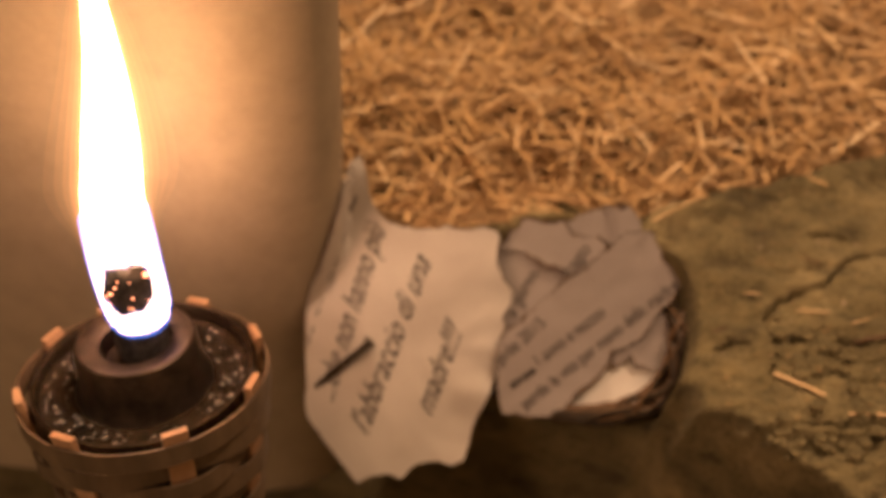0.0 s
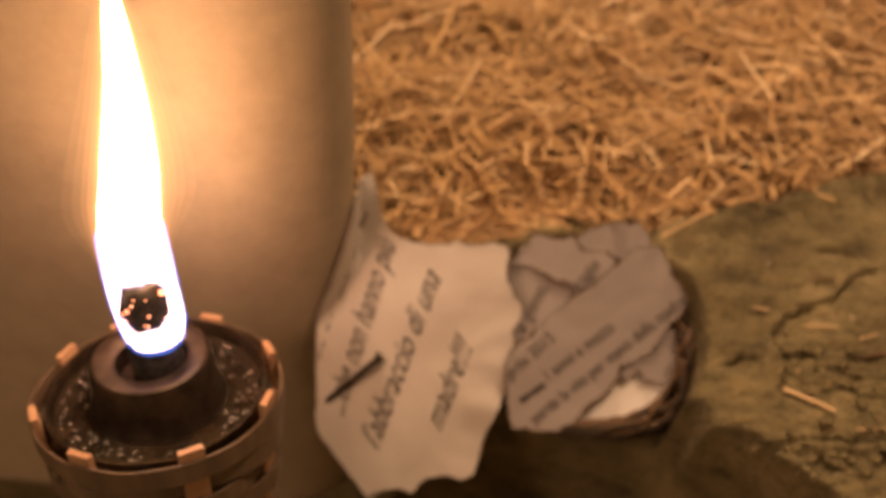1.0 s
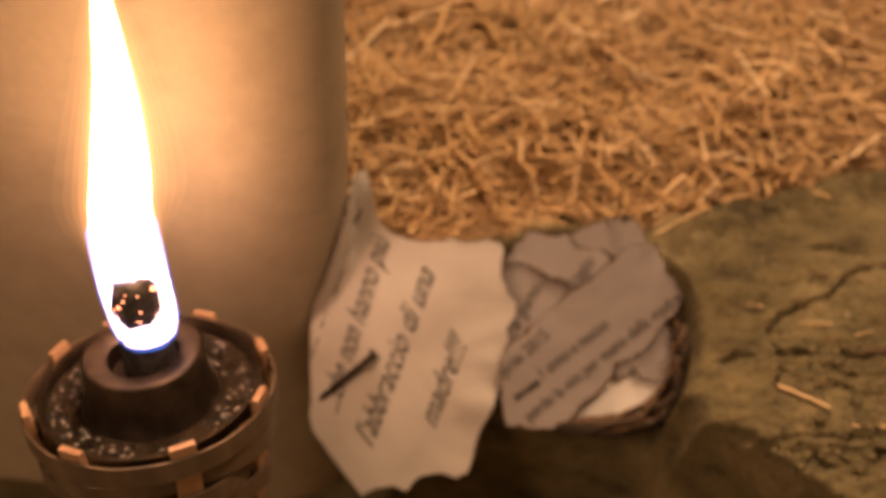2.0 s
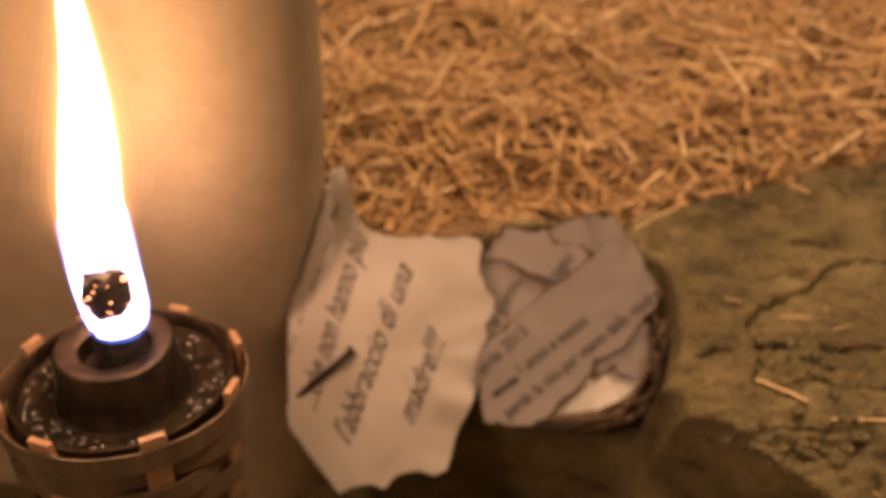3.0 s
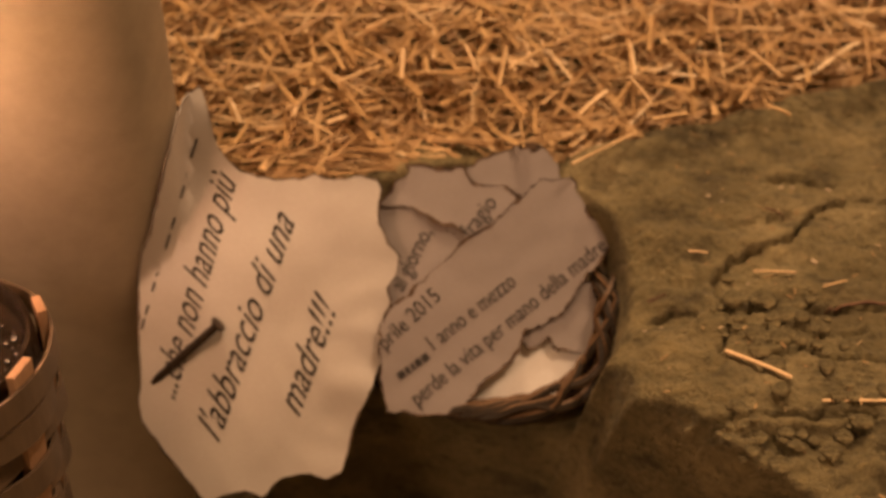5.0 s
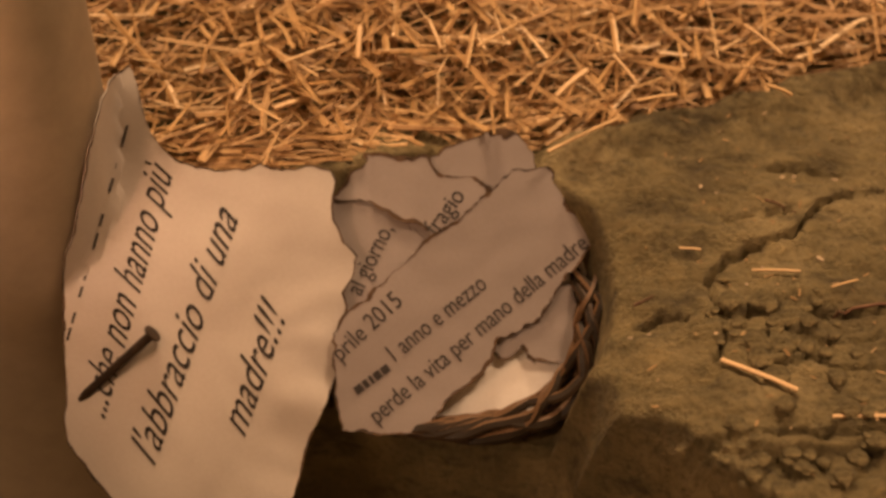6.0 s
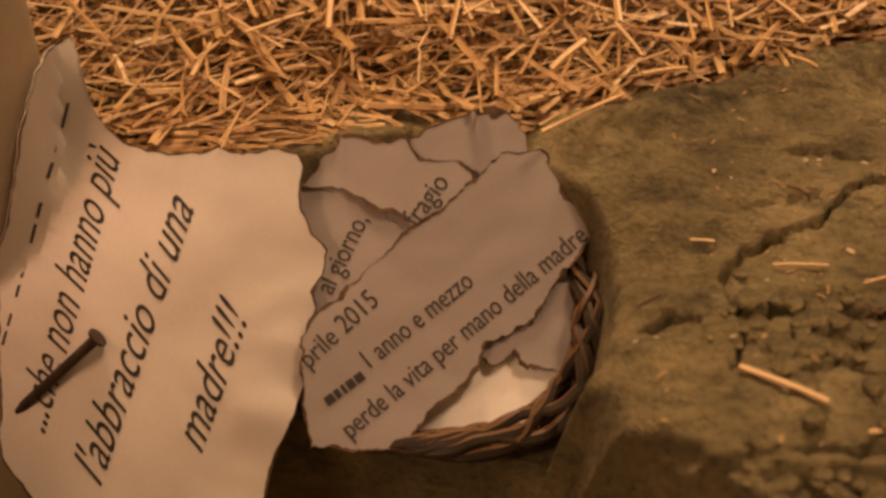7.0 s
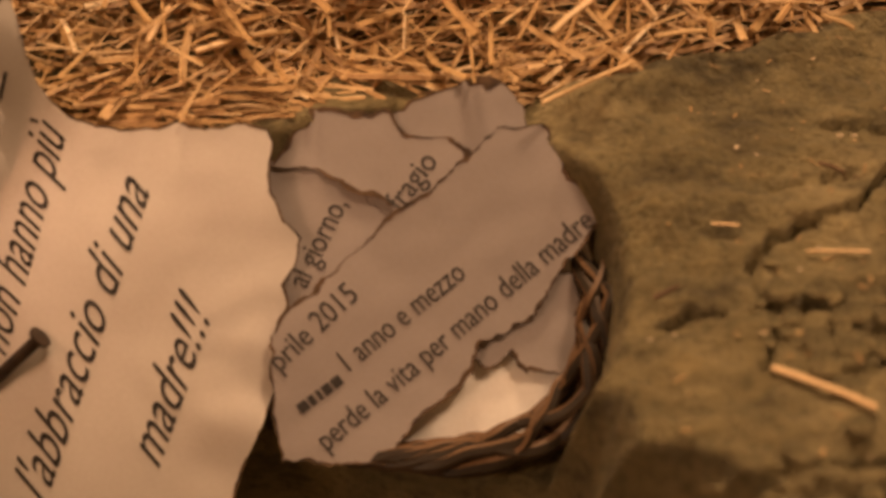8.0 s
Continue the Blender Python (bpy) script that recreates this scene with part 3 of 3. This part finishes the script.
# ---- torch ----
def build_torch():
    ob = thing("garden_torch", TORCH, "burning bamboo garden torch with an oily black burner", "torch")
    lid = part("burner_lid", lathe([(0.0395, -0.012), (0.0393, -0.0035), (0.0388, 0.0), (0.0378, 0.0004), (0.0369, -0.0006), (0.0364, -0.0050), (0.0345, -0.0062), (0.0300, -0.0066), (0.0215, -0.0060)], 80), OILY_METAL, ob, "black lid wet with oil")
    holder = part("wick_holder", lathe([(0.0240, -0.0070), (0.0232, -0.0050), (0.0214, 0.0010), (0.0207, 0.0122), (0.0203, 0.0138), (0.0196, 0.0143), (0.0135, 0.0138), (0.0122, 0.0128), (0.0114, 0.0060)], 72), BLACK_METAL, ob)
    bm = bmesh.new()
    lathe([(0.0088, 0.004), (0.0090, 0.014), (0.0083, 0.022), (0.0084, 0.034), (0.0078, 0.041), (0.0058, 0.045), (0.0001, 0.046)], 40, bm)
    for v in bm.verts:
        v.co += V((noise.noise(v.co * 300), noise.noise(v.co * 300 + V((7, 0, 0))), noise.noise(v.co * 250 + V((0, 9, 0))))) * 0.0016
    bmesh.ops.translate(bm, vec=(0.0022, 0, 0), verts=bm.verts)
    part("wick", bm, CHAR, holder, "charred fibre wick")
    # woven head: upright slats with strips running in and out round them
    slats = [radians(5 - 45 * k + d) for k, d in enumerate((0, 3, 0, -6, -4, -10, 2, 0))]
    for a in slats:
        bm = bmesh.new()
        rows = []
        for k in range(9):
            z = 0.0052 - 0.0028 * (1 + math.cos(a - radians(60))) - 0.092 * k / 8
            r = 0.0408 - 0.015 * (k / 8) ** 1.3
            row = []
            for w, d in ((-0.0042, 0.0), (0.0042, 0.0), (0.0042, 0.0024), (-0.0042, 0.0024)):
                q = V((math.cos(a) * (r + d) - math.sin(a) * w, math.sin(a) * (r + d) + math.cos(a) * w, z + 0.0006 * noise.noise(V((a, w * 200, k)))))
                row.append(bm.verts.new(q))
            rows.append(row)
        for p, q in zip(rows, rows[1:]):
            for k in range(4):
                bm.faces.new((p[k], p[(k + 1) % 4], q[(k + 1) % 4], q[k]))
        bm.faces.new(rows[0][::-1])
        bm.faces.new(rows[-1])
        bmesh.ops.recalc_face_normals(bm, faces=bm.faces)
        part("slat", bm, BAMBOO, ob, smooth=False)
    for row in range(9):
        bm, n = bmesh.new(), 96
        rings = []
        z = 0.0012 - 0.0094 * row
        taper = 0.0155 * (min(1, (0.0052 + 0.0094 * row) / 0.092)) ** 1.3
        for k in range(n):
            a = 2 * math.pi * k / n + radians(5)
            out = 0.0021 * math.cos(4 * a - 4 * radians(5) + math.pi * (row % 2)) if row else 0.0012
            r = 0.0424 - taper + out
            wob = 0.0006 * noise.noise(V((math.cos(a) * 3, math.sin(a) * 3, row))) - 0.0028 * (1 + math.cos(a - radians(60)))
            rings.append([bm.verts.new((math.cos(a) * (r + d), math.sin(a) * (r + d), z + h + wob)) for d, h in ((0, 0), (0.0009, 0), (0.0009, -0.0082), (0, -0.0082))])
        for k in range(n):
            p, q = rings[k], rings[(k + 1) % n]
            for j in range(4):
                bm.faces.new((p[j], p[(j + 1) % 4], q[(j + 1) % 4], q[j]))
        bmesh.ops.recalc_face_normals(bm, faces=bm.faces)
        part("woven_strip", bm, SHADED_BAMBOO, ob)
    part("oil_can", lathe([(0.022, -0.085), (0.0325, -0.05), (0.0390, -0.011)], 48), BLACK_METAL, ob)
    part("pole", lathe([(0.012, -0.26), (0.012, -0.18), (0.0135, -0.178), (0.012, -0.176), (0.012, -0.1), (0.0135, -0.098), (0.012, -0.096), (0.012, -0.084)], 24), SHADED_BAMBOO, ob)
    # oil drops on the lid
    rng = random.Random(4)
    for k in range(280):
        a, r = rng.uniform(0, 2 * math.pi), 0.0355 - 0.0105 * rng.random() ** 1.5
        s = rng.choice((0.0003, 0.0004, 0.0006, 0.0008, 0.0010))
        bm = bmesh.new()
        bmesh.ops.create_uvsphere(bm, u_segments=8, v_segments=5, radius=s)
        bmesh.ops.scale(bm, vec=(1.2, 1, 0.8), verts=bm.verts)
        bmesh.ops.translate(bm, vec=(r * math.cos(a), r * math.sin(a), -0.0064), verts=bm.verts)
        part("oil_drop", bm, OIL, lid)


OIL, _t, _b = material("oil", 0.05)
_b.inputs["Base Color"].default_value = (0.03, 0.02, 0.012, 1)
_b.inputs["Specular IOR Level"].default_value = 1.0
_b.inputs["IOR"].default_value = 1.8
build_torch()


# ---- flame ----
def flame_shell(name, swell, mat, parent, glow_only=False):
    """One layer of the flame, or of its added halo (glow_only): narrow foot, belly, long drawn-out tip that sways."""
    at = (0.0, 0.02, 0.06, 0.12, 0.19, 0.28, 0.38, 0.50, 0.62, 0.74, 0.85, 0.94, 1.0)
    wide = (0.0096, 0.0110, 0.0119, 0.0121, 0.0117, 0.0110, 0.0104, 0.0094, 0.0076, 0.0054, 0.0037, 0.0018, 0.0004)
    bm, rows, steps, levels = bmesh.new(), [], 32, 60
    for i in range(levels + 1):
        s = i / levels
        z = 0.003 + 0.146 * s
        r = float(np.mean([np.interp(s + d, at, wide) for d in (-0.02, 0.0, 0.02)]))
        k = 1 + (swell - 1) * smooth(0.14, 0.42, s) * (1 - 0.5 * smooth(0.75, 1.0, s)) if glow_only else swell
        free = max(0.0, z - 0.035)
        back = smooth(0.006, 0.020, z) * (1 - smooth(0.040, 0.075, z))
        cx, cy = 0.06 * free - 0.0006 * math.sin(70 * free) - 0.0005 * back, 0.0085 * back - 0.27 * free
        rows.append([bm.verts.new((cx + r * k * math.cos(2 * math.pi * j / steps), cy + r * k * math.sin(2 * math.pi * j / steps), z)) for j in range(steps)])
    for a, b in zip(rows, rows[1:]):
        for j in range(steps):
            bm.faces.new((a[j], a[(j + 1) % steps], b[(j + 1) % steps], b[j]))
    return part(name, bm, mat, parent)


FLAME = TORCH @ Matrix.Translation((0.0035, 0, 0.019))
flame = thing("flame", FLAME, "tall white-hot flame with a blue foot", "flame")
flame_shell("core", 0.94, glow("white_fire", (1.0, 0.52, 0.245), FLAME_GLOW), flame)
# Swollen shells: thin outer flame and lens bloom, built as faint glowing layers
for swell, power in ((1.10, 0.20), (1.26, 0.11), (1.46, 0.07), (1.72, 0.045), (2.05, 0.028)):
    flame_shell("outer_halo", swell, glow("orange_halo", (1.0, 0.42, 0.13), power), flame, True)
foot = lathe([(0.0064, -0.002), (0.0098, 0.002), (0.0114, 0.008), (0.0121, 0.016), (0.0122, 0.026), (0.0117, 0.040)], 36)
for v in foot.verts:
    v.co.x, v.co.y = v.co.x - 0.0005 * smooth(0.006, 0.020, v.co.z), v.co.y + 0.0085 * smooth(0.006, 0.020, v.co.z)
part("blue_foot", foot, glow("blue_fire", (0.08, 0.24, 1.0), 0.75), flame, "blue foot of the flame")
EMBER = glow("ember", (1.0, 0.30, 0.13), 2.4)
rng = random.Random(9)
for k in range(22):
    a, z = rng.uniform(-2.9, -0.3), rng.uniform(0.006, 0.026)
    bm = bmesh.new()
    bmesh.ops.create_icosphere(bm, subdivisions=1, radius=rng.choice((0.0003, 0.0005, 0.0008, 0.0012)))
    bmesh.ops.translate(bm, vec=(0.0088 * math.cos(a) - 0.0012, 0.0088 * math.sin(a), z), verts=bm.verts)
    part("ember", bm, EMBER, flame)
for z, share in ((0.033, 0.55), (0.070, 0.3), (0.110, 0.15)):
    li = bpy.data.lights.new("flame_light", "POINT")
    li.energy, li.color, li.shadow_soft_size = FLAME_WATTS * share, (1.0, 0.50, 0.23), 0.012
    new("flame_light", li).matrix_world = FLAME @ Matrix.Translation((0.06 * (z - 0.035), -0.27 * (z - 0.035), z))


# ---- straw ----
def straw_piece(bm, at, yaw, pitch, length, wide, bend, sides=4, segs=3):
    way = V((math.cos(yaw) * math.cos(pitch), math.sin(yaw) * math.cos(pitch), math.sin(pitch)))
    side = V((-math.sin(yaw), math.cos(yaw), 0))
    path = [at + way * length * (k / segs - 0.5) + side * bend * ((k / segs - 0.5) ** 2 - 0.1) + V((0, 0, 1)) * bend * 0.5 * (k / segs - 0.5) ** 2 for k in range(segs + 1)]
    tube(bm, path, wide * 0.5, sides, 0.55)


def build_straw():
    rng = random.Random(7)
    bm = bmesh.new()
    for k in range(23000):
        x, d = rng.uniform(-0.22, 0.36) + rng.gauss(0, 0.03), rng.uniform(0, 1) ** 1.25 * 0.30
        y = straw_front(x) + d
        if k > 19000:
            x, d = rng.gauss(0.08, 0.22), 0.25 + abs(rng.gauss(0, 0.12))
            y = max(straw_front(x), 0.0) + d
        if x < -0.064 and y < 0.006:
            continue
        level = rng.random() ** 0.6
        pile = -0.0010 + 0.0035 * smooth(0.002, 0.012, d) + 0.0215 * smooth(0.014 if 0.0 < x < 0.06 else 0.0, 0.045, d) * level
        pile += 0.013 * noise.noise(V((x * 24, y * 30, 5))) * smooth(0.015, 0.05, d)
        yaw = rng.gauss(0.15, 0.8) + (math.pi / 2 if rng.random() < 0.25 else 0)
        pitch = rng.gauss(0.04, 0.24)
        length = rng.choice((0.007, 0.010, 0.014, 0.020, 0.028, 0.040, 0.060)) * rng.uniform(0.7, 1.25)
        wide = rng.choice((0.0003, 0.0005, 0.0006, 0.0008, 0.0011, 0.0014, 0.0020)) * rng.uniform(0.8, 1.25)
        if d < 0.012:
            pitch, length = pitch * 0.5, min(length, 0.026)
            yaw = (0.45 if x > 0.05 else 0.0) + rng.gauss(0, 0.28)
            if -0.005 < x < 0.062:
                pitch, length = 0.0, min(length, 0.018)
        if x > -0.064:
            reach = length * 0.5 * math.cos(pitch)
            over = max(straw_front(x + k * reach * math.cos(yaw)) - (y + k * reach * math.sin(yaw)) for k in (-1, 0, 1))
            y += max(0.0, over + 0.0005)
        straw_piece(bm, V((x, y, pile)), yaw, pitch, length, wide, rng.gauss(0, 0.004) * length / 0.02)
    tagged(part("straw_bed", bm, STRAW, None, "thick bed of loose golden chopped straw"), category="straw", kind="stuff")


build_straw()


def loose_straw(at, end, wide, label):
    a, b = V(at), V(end)
    bm = bmesh.new()
    tube(bm, [(a - b) * 0.5, (a - b) * 0.17 + V((0, 0, wide * 0.2)), (b - a) * 0.17 + V((0, 0, wide * 0.3)), (b - a) * 0.5], wide * 0.5, 8, 0.6)
    ob = part("straw_stalk", bm, STRAW, None, label)
    ob.location = (a + b) / 2
    tagged(ob, category="straw", group="loose stalks")


for a, b, w in (
    ((-0.0262, 0.0343, 0.0160), (-0.0333, -0.0040, 0.0140), 0.0018),
    ((-0.0219, -0.0035, 0.0120), (-0.0052, 0.0086, 0.0100), 0.0021),
    ((-0.0442, 0.0018, 0.0120), (-0.0305, 0.0105, 0.0100), 0.0013),
    ((-0.0192, 0.0035, 0.0240), (-0.0037, 0.0190, 0.0210), 0.0013),
    ((0.0008, 0.0232, 0.0240), (0.0017, 0.0113, 0.0210), 0.0019),
    ((0.0193, 0.0126, 0.0260), (0.0274, 0.0166, 0.0230), 0.0010),
    ((0.0221, 0.0230, 0.0280), (0.0267, 0.0133, 0.0250), 0.0013),
    ((0.0703, 0.0088, 0.0240), (0.0619, -0.0003, 0.0210), 0.0021),
    ((0.0605, -0.0124, 0.0100), (0.0817, 0.0072, 0.0080), 0.0013),
    ((0.1211, 0.0020, 0.0280), (0.1288, 0.0020, 0.0250), 0.0014),
    ((0.0848, -0.0038, 0.0240), (0.0967, 0.0036, 0.0210), 0.0013),
    ((0.1174, 0.0330, 0.0260), (0.1283, 0.0234, 0.0230), 0.0013),
    ((0.0776, 0.0116, 0.0280), (0.0849, 0.0024, 0.0250), 0.0011),
    ((0.0373, 0.0169, 0.0240), (0.0484, 0.0332, 0.0210), 0.0011),
):
    loose_straw(a, b, w, "long pale straw stalk on top of the straw bed")


def on_mud(x, y, lift=0.0015):
    return (x, y, height(x, y) + lift)


for a, b, w in (((0.1085, -0.077), (0.1265, -0.0865), 0.0016), ((0.1190, -0.0435), (0.1310, -0.0465), 0.0008), ((0.139, -0.0505), (0.147, -0.046), 0.0007), ((0.099, -0.0375), (0.105, -0.038), 0.0008),
                ((0.135, -0.092), (0.165, -0.090), 0.0012)):
    loose_straw(on_mud(*a), on_mud(*b), w, "pale straw stalk lying on the mud")


# ---- clods of dry mud ----
def clod(x, y, size, seed):
    bm = bmesh.new()
    bmesh.ops.create_icosphere(bm, subdivisions=2, radius=size)
    for v in bm.verts:
        v.co *= 1 + 0.55 * noise.noise(v.co * (0.9 / size) + V((seed * 3.7, 0, 0)))
        v.co.z *= 0.55
    ob = part("mud_clod", bm, MUD, None, "small crumbled clod of dried mud", smooth=False)
    ob.location = (x, y, height(x, y) + size * 0.25)
    tagged(ob, category="clod", group="clods along the crack")


def build_clods():
    rng = random.Random(12)
    for k in range(70):
        q = rng.random()
        clod(0.108 + 0.030 * q + rng.gauss(0, 0.004), -0.062 - 0.004 * q + rng.gauss(0, 0.007), rng.choice((0.0008, 0.0012, 0.0017, 0.0024, 0.0034)), k)
    for k in range(34):
        q = rng.random()
        clod(0.105 + 0.05 * q, -0.103 + 0.006 * q + rng.gauss(0, 0.006), rng.choice((0.0010, 0.0014, 0.0020, 0.0028)), k + 100)


build_clods()


# ---- chaff on the mud ----
def build_chaff():
    rng = random.Random(21)
    bm = bmesh.new()
    for k in range(150):
        x, y = rng.uniform(0.088, 0.20), rng.uniform(-0.13, 0.03)
        if y > straw_front(x):
            continue
        size = rng.choice((0.0008, 0.001, 0.0014, 0.002, 0.003))
        straw_piece(bm, V(on_mud(x, y, 0.0006)), rng.uniform(0, math.pi), rng.gauss(0, 0.1), size, rng.uniform(0.0002, 0.0005), 0.0, 4, 2)
    tagged(part("chaff", bm, STRAW, None, "scattered pale straw chaff on the mud"), category="chaff", kind="stuff")


build_chaff()


# ---- root, twig and pale crumbs on the mud ----
BARK = plain("dry_bark", (0.10, 0.045, 0.022), (0.22, 0.105, 0.05), 240, 0.75, 0.5, 0.0004)
CHALK = plain("pale_husk", (0.36, 0.26, 0.15), (0.52, 0.40, 0.25), 300, 0.8, 0.4, 0.0003)


def rootlet(places, wide, label):
    bm = bmesh.new()
    first = V(on_mud(*places[0], 0.0008))
    path = []
    for (ax, ay), (bx, by) in zip(places, places[1:]):
        for k in range(4):
            x, y = ax + (bx - ax) * k / 4, ay + (by - ay) * k / 4 + 0.0004 * noise.noise(V((ax * 900, k, 1)))
            path.append(V(on_mud(x, y, wide * 0.4)) - first)
    tube(bm, path, [wide * 0.5 * (1 - 0.6 * k / len(path)) for k in range(len(path))], 6, 0.8)
    ob = tagged(part("rootlet", bm, BARK, None, label), category="root", group="rootlets in the mud")
    ob.location = first


rootlet([(0.158, -0.053), (0.150, -0.054), (0.143, -0.0560), (0.135, -0.0580), (0.126, -0.0570), (0.119, -0.0570)], 0.0012, "thin reddish-brown dry root lying on the mud")
rootlet([(0.0870, -0.0545), (0.0900, -0.0530), (0.0930, -0.0520)], 0.0009, "short brown root fragment half sunk in mud")
rootlet([(0.1240, -0.0180), (0.1290, -0.0205), (0.1340, -0.0225)], 0.0007, "short brown root fragment half sunk in mud")


def crumb(x, y, size, turn, seed):
    size *= 0.65
    bm = bmesh.new()
    bmesh.ops.create_icosphere(bm, subdivisions=1, radius=size)
    for v in bm.verts:
        v.co *= 1 + 0.4 * noise.noise(v.co * (1.1 / size) + V((seed * 2.3, 0, 0)))
        v.co.x, v.co.z = v.co.x * 1.7, v.co.z * 0.5
    ob = part("husk", bm, CHALK, None, "tiny pale straw husk lying on the mud", smooth=False)
    ob.matrix_world = pose(*on_mud(x, y, size * 0.3), 0, 0, turn)
    tagged(ob, category="husk", group="pale husks on the mud")


for k, (x, y, size, turn) in enumerate(((0.106, -0.013, 0.0010, 70), (0.130, -0.007, 0.0009, 20), (0.134, -0.005, 0.0008, 10), (0.146, -0.005, 0.0010, 0), (0.138, -0.038, 0.0013, -40), (0.086, -0.066, 0.0008, 15),
                                        (0.091, -0.064, 0.0007, 30), (0.110, -0.0165, 0.0006, 0), (0.122, -0.0415, 0.0006, 45), (0.117, -0.049, 0.0007, 60))):
    crumb(x, y, size, turn, k)
